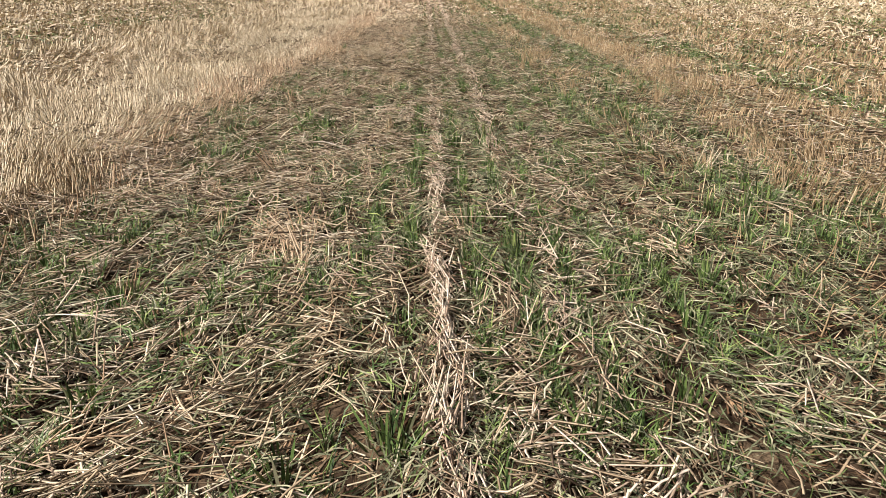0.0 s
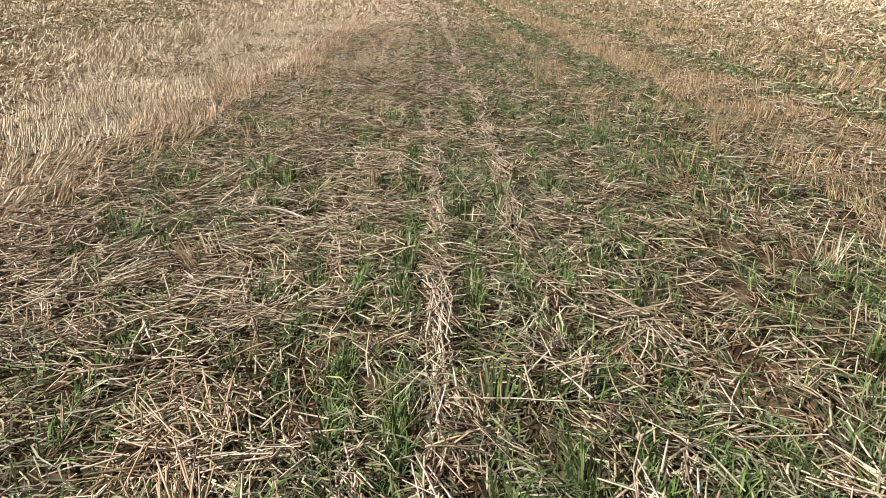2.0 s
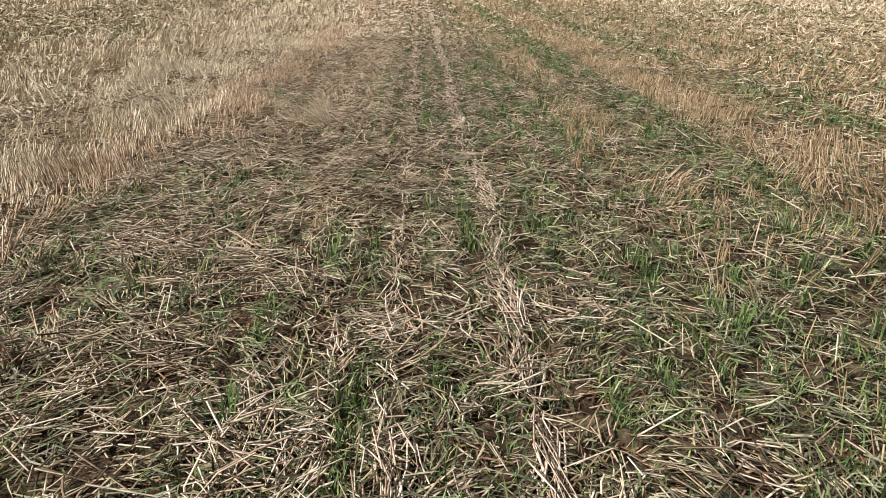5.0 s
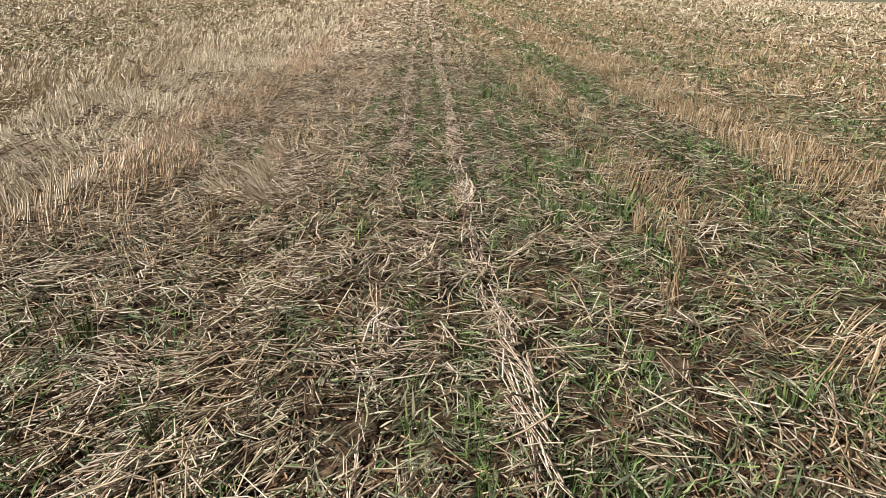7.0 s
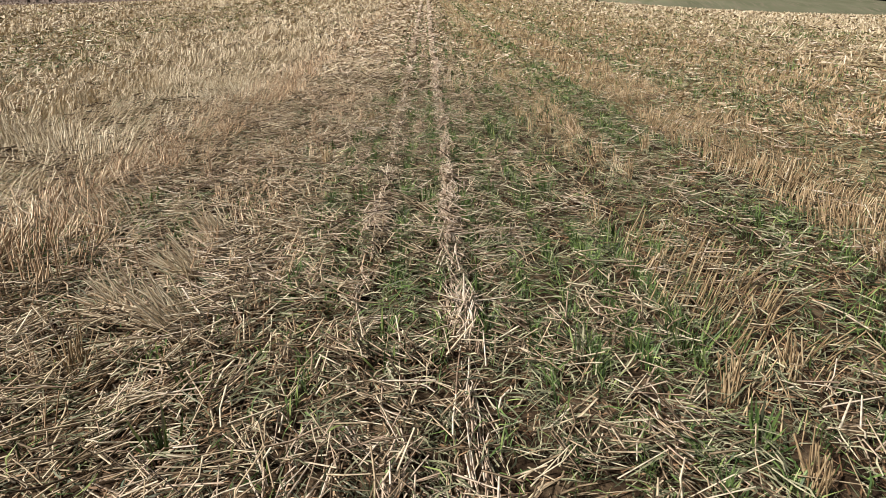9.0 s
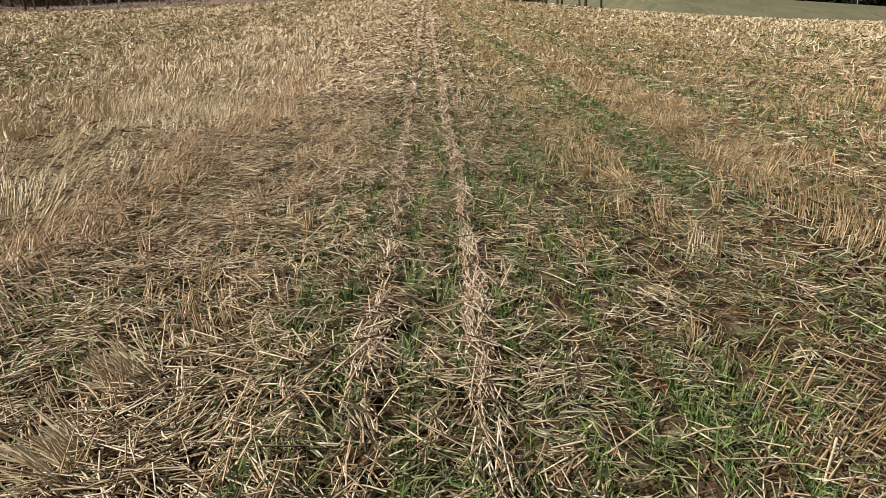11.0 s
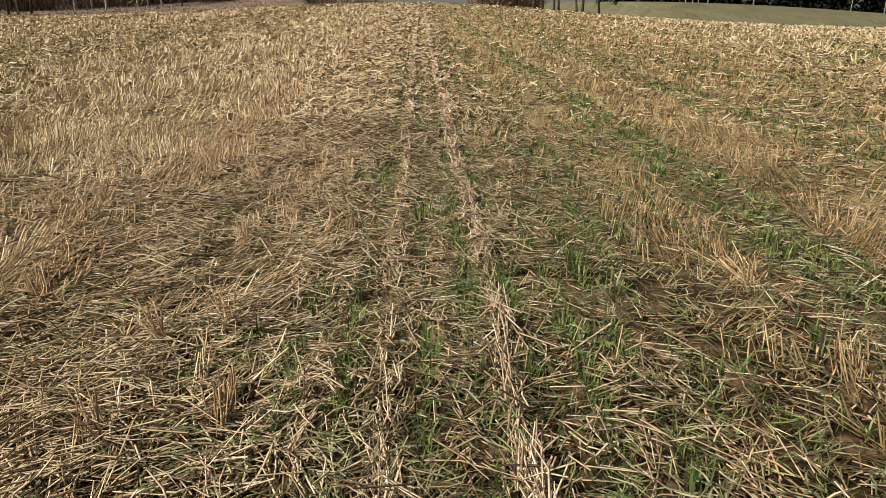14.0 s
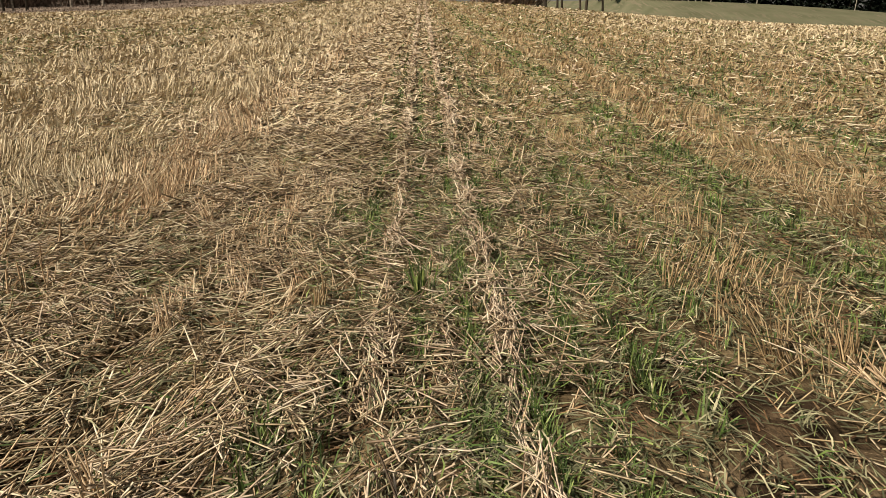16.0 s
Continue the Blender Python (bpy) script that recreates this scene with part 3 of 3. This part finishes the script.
def one_leaf(k):
    """A grass leaf, one metre long before it is scaled: folded along its middle, arching to a point."""
    r = random.Random(k + 50)
    arch, verts = r.uniform(0.1, 0.55), []
    spots = ((0.0, 0.6), (0.25, 1.0), (0.5, 0.95), (0.75, 0.65), (1.0, 0.05))
    for t, w in spots:
        y, z = arch * t * t, t * (1 - 0.35 * arch * t)
        verts += [(-w, y, z), (0, y + 0.012, z - 0.01), (w, y, z)]
    faces = [[3 * s + i, 3 * s + i + 1, 3 * s + i + 4, 3 * s + i + 3] for s in range(4) for i in (0, 1)]
    return np.array(verts), [np.array(faces)]


STALKS = {m: [mesh_of("stalk", *one_stalk(k), m) for k in range(4)] for m in (PALE, TAN, WHITE, AMBER)}
LEAVES = {m: [mesh_of("leaf", *one_leaf(k), m) for k in range(4)] for m in (GREEN, DULL)}


def limb(direction, length, width, at):
    """Stands a unit stalk or leaf at a place, along a direction."""
    q = Vector(direction).to_track_quat("Z", "Y")
    return Matrix.LocRotScale(at, q, (width, width, length))


def stubble_tuft(mat, count, height, lean, lean_way, spread, seed):
    r = random.Random(seed)
    e = new("stubble_tuft")
    for k in range(count):
        a, d = r.uniform(0, 6.283), spread * math.sqrt(r.random())
        tilt = max(0.02, lean + r.gauss(0, 0.30))
        w = lean_way + r.gauss(0, 0.35)
        way = Vector((math.cos(w) * math.sin(tilt) + r.gauss(0, 0.10), math.sin(w) * math.sin(tilt) + r.gauss(0, 0.10), math.cos(tilt)))
        part("stalk", r.choice(STALKS[mat]), e, limb(way, height * r.uniform(0.4, 1.1), r.uniform(0.0018, 0.0028), (d * math.cos(a) * 0.7, d * math.sin(a) * 1.3, -0.01)))
    return e


def grass_tuft(count, height, seed):
    r = random.Random(seed)
    e = new("grass_tuft")
    for k in range(count):
        a, d = r.uniform(0, 6.283), 0.028 * math.sqrt(r.random())
        tilt = abs(r.gauss(0, 0.45))
        way = Vector((math.cos(a) * math.sin(tilt), math.sin(a) * math.sin(tilt), math.cos(tilt)))
        mat = GREEN if r.random() < 0.8 else DULL
        m = limb(way, height * r.uniform(0.5, 1.1), r.uniform(0.0028, 0.0042), (d * math.cos(a), d * math.sin(a) * 1.8, -0.006))
        part("leaf", r.choice(LEAVES[mat]), e, m @ Matrix.Rotation(r.uniform(0, 6.283), 4, "Z"))
    return e


def straw_bundle(mat, count, length, turn, fan, seed):
    """Stems that were cut together and lie in one fan."""
    r = random.Random(seed)
    e = new("straw_bundle")
    for k in range(count):
        w = turn + r.gauss(0, fan)
        tilt = r.uniform(0.02, 0.22)
        way = Vector((math.cos(w) * math.cos(tilt), math.sin(w) * math.cos(tilt), math.sin(tilt)))
        part("stalk", r.choice(STALKS[mat]), e, limb(way, length * r.uniform(0.4, 1.0), r.uniform(0.0018, 0.0026), (r.gauss(0, 0.04), r.gauss(0, 0.04), r.uniform(0.0, 0.035))))
    return e


def place(ob, x, y, turn=0.0, dz=0.0):
    ob.matrix_basis = pose(x, y, float(ground_z(x, y)) + dz, 0, 0, turn)
    return ob


UP_TUFTS = [(1.65, 2.83, 0.18), (2.6, 5.51, 0.17), (1.82, 5.03, 0.17), (2.71, 4.13, 0.18), (-0.25, 4.05, 0.15), (-0.74, 7.57, 0.16),
            (1.89, 3.42, 0.18), (1.75, 4.83, 0.22), (1.12, 7.04, 0.20), (0.97, 6.69, 0.20), (-0.32, 5.8, 0.16), (1.08, 7.37, 0.17),
            (1.8, 10.29, 0.19), (-0.36, 9.84, 0.17), (-0.19, 11.3, 0.15), (-0.36, 9.93, 0.16), (1.33, 7.52, 0.16), (1.44, 9.5, 0.17)]
LEAN_TUFTS = [(1.40, 3.11, 0.22, 30), (-0.48, 2.22, 0.26, 150), (0.15, 2.28, 0.20, 120), (-0.94, 4.97, 0.22, 120), (-0.51, 7.8, 0.27, 125), (-0.60, 8.6, 0.24, 150),
              (-0.62, 8.25, 0.24, 150), (1.43, 10.72, 0.20, 125), (1.37, 6.42, 0.22, 20), (1.35, 9.48, 0.22, 60), (-0.74, 7.95, 0.22, 140), (-0.46, 2.0, 0.24, 110)]
GRASS_SPOTS = [(-0.09, 2.26), (-0.74, 4.15), (0.16, 2.37), (0.35, 2.09), (1.29, 2.37), (0.37, 1.54), (0.62, 1.22), (0.17, 1.52), (-0.53, 1.6), (-0.31, 1.02),
               (-0.24, 1.32), (-1.34, 2.07), (0.37, 1.15), (-0.24, 3.54), (-0.54, 3.78), (0.61, 3.63), (-0.71, 4.25), (-0.52, 4.04), (-0.71, 3.87), (0.36, 3.94),
               (1.25, 3.85), (0.37, 3.59), (-0.02, 6.55), (0.17, 6.14), (-0.39, 6.09), (0.98, 6.16), (1.04, 7.69), (-0.07, 9.14), (0.16, 7.55), (-0.35, 7.42),
               (0.5, 9.04), (-0.03, 9.1), (0.15, 9.26), (0.3, 9.16), (1.01, 10.05), (0.99, 10.89), (-0.4, 10.28), (-0.03, 9.98), (0.86, 10.62), (0.17, 10.11)]
BUNDLES = [(0.90, 2.02, 100, 0.24), (-1.07, 1.65, 10, 0.34), (-0.79, 1.06, 20, 0.34), (-0.6, 8.4, 160, 0.3), (-0.7, 7.85, 150, 0.34), (-0.72, 9.45, 165, 0.24),
           (1.19, 6.05, 5, 0.32), (1.12, 9.06, 150, 0.34), (0.06, 5.0, 95, 0.22), (-0.05, 7.0, 80, 0.24), (0.9, 9.6, 120, 0.2), (-0.5, 5.6, 170, 0.3)]

for n, (x, y, h) in enumerate(UP_TUFTS):
    tagged(place(stubble_tuft(AMBER, 26, h * 0.85, 0.12, 1.6, 0.034, n), x, y), "upright tuft of orange-brown cut stubble rooted in the soil", "stubble tuft", "upright stubble tufts")
for n, (x, y, h, a) in enumerate(LEAN_TUFTS):
    sheaf = n in (4, 5, 6, 10)
    tagged(place(stubble_tuft(PALE if sheaf or n % 3 == 0 else TAN, 95 if sheaf else 34, h * 0.85, 0.85 if sheaf else 1.15, radians(185 if sheaf else a), 0.06, 100 + n), x, y), "pale leaning tuft of long cut stubble stems", "stubble tuft", "leaning stubble tufts")
for n, (x, y, a, ln) in enumerate(BUNDLES):
    tagged(place(straw_bundle(WHITE if n % 2 else TAN, 20, ln * 0.7, radians(a), 0.6, 200 + n), x, y, dz=0.012), "loose bundle of bleached straw lying on the stubble", "straw bundle", "straw bundles")
EDGE_TUFTS = [tagged(stubble_tuft(TAN, 16, 0.17, 0.25, 2.6, 0.03, 400 + n), "tan tuft of cut stubble standing at the swath's edge", "stubble tuft", "stubble tufts at the edge") for n in range(3)]
BAND_TUFTS = [tagged(stubble_tuft(AMBER, 16, 0.14, 0.15, 1.6, 0.03, 420 + n), "amber tuft of cut stubble beside the green furrow", "stubble tuft", "stubble tufts beside the furrow") for n in range(3)]


def strew(first, count, x0, x1, y0, y1, share):
    """Sets the tufts, and copies of them, where the share of such stubble is high."""
    n = 0
    while n < count:
        x, y = RNG.uniform(x0, x1), RNG.uniform(y0, y1)
        x = float(to_rows(np.array([x]), 0.02)[0])
        if RNG.random() < share(np.array([x]), np.array([y]))[0]:
            m = pose(x, y, float(ground_z(x, y)), 0, 0, RNG.uniform(-40, 40))
            if n < len(first):
                first[n].matrix_basis = m
            else:
                copy_thing(first[n % len(first)], m)
            n += 1


strew(EDGE_TUFTS, 34, -1.9, -0.5, 3.0, 14.0, lambda x, y: np.maximum(fringe_share(x, y), 0.5 * tan_share(x, y)))
strew(BAND_TUFTS, 34, 1.0, 2.9, 3.0, 14.0, amber_share)
TUFTS = [grass_tuft(20, h, 300 + n) for n, h in enumerate((0.10, 0.12, 0.14, 0.11, 0.13))]
for ob in TUFTS:
    tagged(ob, "fresh green grass tuft growing between the straw", "grass tuft", "green grass tufts")
spots = list(GRASS_SPOTS)
while len(spots) < 200:
    x, y = RNG.uniform(-1.5, 1.7), RNG.uniform(0.9, 11.5)
    x = float(to_new_rows(np.array([x]))[0] + RNG.normal(0, 0.018))
    if RNG.random() < green_share(np.array([x]), np.array([y]))[0] ** 1.5:
        spots.append((x, y))
for n, (x, y) in enumerate(spots):
    m = pose(x, y, float(ground_z(x, y)), 0, 0, RNG.uniform(0, 360))
    if n < len(TUFTS):
        TUFTS[n].matrix_basis = m
    else:
        copy_thing(TUFTS[n % len(TUFTS)], m)


def husk():
    """A broad dry leaf sheath, bleached white, curled along its length."""
    bm = bmesh.new()
    grid = [[bm.verts.new((0.24 * (i / 9 - 0.5), 0.013 * (j / 3 - 0.5) * (1 - 0.5 * abs(i / 9 - 0.4)), 0.008 + 0.010 * math.sin(i * 0.5) + 0.006 * (j - 1.5) ** 2 / 2)) for j in range(4)] for i in range(10)]
    for i in range(9):
        for j in range(3):
            bm.faces.new((grid[i][j], grid[i + 1][j], grid[i + 1][j + 1], grid[i][j + 1]))
    bmesh.ops.solidify(bm, geom=bm.faces[:], thickness=0.001)
    me = bpy.data.meshes.new("dry_husk")
    bm.to_mesh(me)
    bm.free()
    me.materials.append(CHALK)
    return new("dry_husk", me)


tagged(place(husk(), -0.58, 3.655, -30, 0.05), "broad bleached leaf sheath lying on the straw", "husk")


def field_stone():
    bm = bmesh.new()
    bmesh.ops.create_icosphere(bm, subdivisions=3, radius=0.5)
    for v in bm.verts:
        v.co *= 0.85 + 0.3 * noise.noise(v.co * 2.0)
        v.co.z *= 0.35
    for v in bm.verts:
        v.co.x *= 0.10
        v.co.y *= 0.07
        v.co.z *= 0.10
    me = bpy.data.meshes.new("field_stone")
    bm.to_mesh(me)
    bm.free()
    me.materials.append(STONE)
    me.polygons.foreach_set("use_smooth", np.ones(len(me.polygons), bool))
    return new("field_stone", me)


tagged(place(field_stone(), -0.31, 3.74, 20, 0.02), "flat dark wet stone lying in the straw", "stone")


# ---- the wood's edge and the far trees ----
def tube(points, radii, sides=6):
    """Verts and faces of a tapering limb through the points."""
    verts = []
    for (p, r) in zip(points, radii):
        for k in range(sides):
            a = 2 * math.pi * k / sides
            verts.append((p[0] + r * math.cos(a), p[1] + r * math.sin(a), p[2]))
    faces = [[s * sides + k, s * sides + (k + 1) % sides, (s + 1) * sides + (k + 1) % sides, (s + 1) * sides + k] for s in range(len(points) - 1) for k in range(sides)]
    return np.array(verts), [np.array(faces)]


def bare_tree(name, mat, height, width, seed):
    r = random.Random(seed)
    e = new(name)
    bow = (r.uniform(-0.04, 0.04), r.uniform(-0.04, 0.04))
    def spine(z):
        return Vector((bow[0] * z + 0.1 * math.sin(z * 0.7 + seed), bow[1] * z, z))
    zs = [-0.3, 0.15, 0.8, 2, 4, 7, height * 0.8, height]
    rs = [width * 1.5, width * 1.15, width, width * 0.93, width * 0.8, width * 0.6, width * 0.3, 0.02]
    part("trunk", mesh_of("trunk", *tube([spine(z) for z in zs], rs, 9), mat), e, Matrix())
    limbs, twigs = [], []
    for k in range(14):
        z = height * (0.32 + 0.62 * k / 14)
        a, out = r.uniform(0, 6.283), height * 0.22 * (1.1 - 0.7 * k / 16)
        p0 = spine(z)
        p1 = p0 + Vector((math.cos(a) * out * 0.55, math.sin(a) * out * 0.55, out * 0.45))
        p2 = p0 + Vector((math.cos(a) * out, math.sin(a) * out, out * 1.1))
        limbs.append(tube([p0, p1, p2], [width * 0.3, width * 0.18, 0.01], 5))
        for j in range(9):
            q = p0.lerp(p2, r.uniform(0.25, 1.0))
            twigs.append((q, Vector((r.gauss(0, 1), r.gauss(0, 1), r.gauss(0.5, 0.6))), r.uniform(0.5, 1.3)))
    part("limbs", mesh_of("limbs", *joined(limbs), BARK), e, Matrix())
    arr = strip_arrays(np.array([q[0] for q in twigs]), np.array([q[1] for q in twigs]), np.array([q[2] for q in twigs]), np.full(len(twigs), 0.03))
    part("crown", mesh_of("crown", *arr, TWIG), e, Matrix(), "fine leafless twigs")
    return e


def spruce(height, seed):
    r = np.random.default_rng(seed)
    e = new("spruce")
    part("trunk", mesh_of("trunk", *tube([(0, 0, -0.4), (0, 0, 1), (0, 0, height)], [0.24, 0.18, 0.02], 8), BARK), e, Matrix())
    n = 520
    t = r.random(n) ** 1.4
    z = 0.25 + t * (height - 0.4)
    reach = (1 - t) ** 0.85 * height * 0.20 * (0.8 + 0.2 * np.sin(z * 5.0))
    a, f = r.uniform(0, 2 * np.pi, n), r.uniform(0.15, 1.0, n)
    base = np.stack([np.cos(a) * reach * f, np.sin(a) * reach * f, z - 0.22 * reach * f], 1)
    way = np.stack([np.cos(a), np.sin(a), r.normal(-0.35, 0.25, n)], 1)
    v, fs = blade_arrays(base, way, r.uniform(0.5, 1.2, n), r.uniform(0.4, 0.8, n), r.uniform(0.1, 0.4, n))
    part("crown", mesh_of("crown", v, fs, NEEDLE), e, Matrix(), "drooping dark needle boughs")
    return e


def shrub(name, mat, height, spread, n, seed):
    r = np.random.default_rng(seed)
    a, d = r.uniform(0, 2 * np.pi, n), r.random(n) ** 0.7
    base = np.stack([np.cos(a) * spread * 0.5 * d, np.sin(a) * spread * 0.5 * d, r.uniform(-0.1, 0.5, n) * height], 1)
    way = np.stack([np.cos(a) * 0.5 + r.normal(0, 0.4, n), np.sin(a) * 0.5 + r.normal(0, 0.4, n), np.full(n, 0.9)], 1)
    return new(name, mesh_of(name, *strip_arrays(base, way, height * r.uniform(0.3, 0.75, n), np.full(n, 0.09)), mat))


R = random.Random(5)
birches = [bare_tree("birch", BIRCH, 12 + k, 0.085 + 0.02 * k, 11 + k) for k in range(3)]
alders = [bare_tree("alder", BARK, 11 + k, 0.09 + 0.025 * k, 21 + k) for k in range(3)]
for ob in birches:
    tagged(ob, "leafless birch with pale bark at the wood's edge", "tree", "trees of the wood")
for ob in alders:
    tagged(ob, "leafless dark-barked alder at the wood's edge", "tree", "trees of the wood")
left_wood = [(-68 + 1.45 * k + R.uniform(-0.8, 0.8), 71 + R.uniform(0, 7) + max(0, k - 20) * 1.2) for k in range(36)]
left_wood += [(-80 + 3.0 * k + R.uniform(-1.5, 1.5), 84 + R.uniform(0, 22)) for k in range(26)]
left_wood += [(-62 + 1.2 * k + R.uniform(-1, 1), 78 + R.uniform(0, 8) + max(0, k - 24)) for k in range(34)]
stand = [(10.33, 67.5), (10.67, 66.5), (10.97, 68.0), (11.75, 66.8), (12.24, 67.2), (13.6, 66.4), (14.4, 67.4), (15.7, 67.0)]
used = {}
for n, (x, y) in enumerate(left_wood + stand):
    kind = alders if n >= len(left_wood) or R.random() < 0.55 else birches
    k = R.randrange(3)
    m = pose(x, y, float(ground_z(x, y)), R.uniform(-4, 4), R.uniform(-4, 4), R.uniform(0, 360))
    ob = kind[k]
    if ob.name in used:
        copy_thing(ob, m)
    else:
        used[ob.name] = 1
        ob.matrix_basis = m

bushes = [shrub("leafless_bush", TWIG, 2.2 + 0.6 * k, 4.2, 320, 31 + k) for k in range(3)]
bush_at = [(-82 + 1.7 * k + R.uniform(-1, 1), 86 + R.uniform(0, 20)) for k in range(46)] + [(-70 + 1.8 * k + R.uniform(-1, 1), 79 + R.uniform(0, 5) + max(0, k - 18)) for k in range(32)] + [(6.6, 68.5), (7.9, 69.0), (9.0, 69.5)]
for n, (x, y) in enumerate(bush_at):
    m = pose(x, y, float(ground_z(x, y)), 0, 0, R.uniform(0, 360))
    if n < 3:
        tagged(bushes[n], "leafless brown bush at the field's margin", "bush", "bushes at the margin").matrix_basis = m
    else:
        copy_thing(bushes[n % 3], m)

spruces = [tagged(spruce(13 + 3 * k, 41 + k), "tall dark spruce in the far wood behind the meadow", "tree", "far spruce wood") for k in range(3)]
spruce_at = [(47 + 2.0 * k + R.uniform(-1, 1), 163 + R.uniform(0, 4)) for k in range(60)] + [(48 + 3.6 * k + R.uniform(-1.5, 1.5), 172 + R.uniform(0, 10)) for k in range(34)]
for n, (x, y) in enumerate(spruce_at):
    m = pose(x, y, float(ground_z(x, y)), 0, 0, R.uniform(0, 360))
    if n < 3:
        spruces[n].matrix_basis = m
    else:
        copy_thing(spruces[n % 3], m)
far_birch = [copy_thing(birches[k % 3], pose(x, 160.5, float(ground_z(x, 160.5)), 0, 0, 70 * k)) for k, x in enumerate((59, 60.3, 62, 63.2, 65.5, 76, 99, 107))]
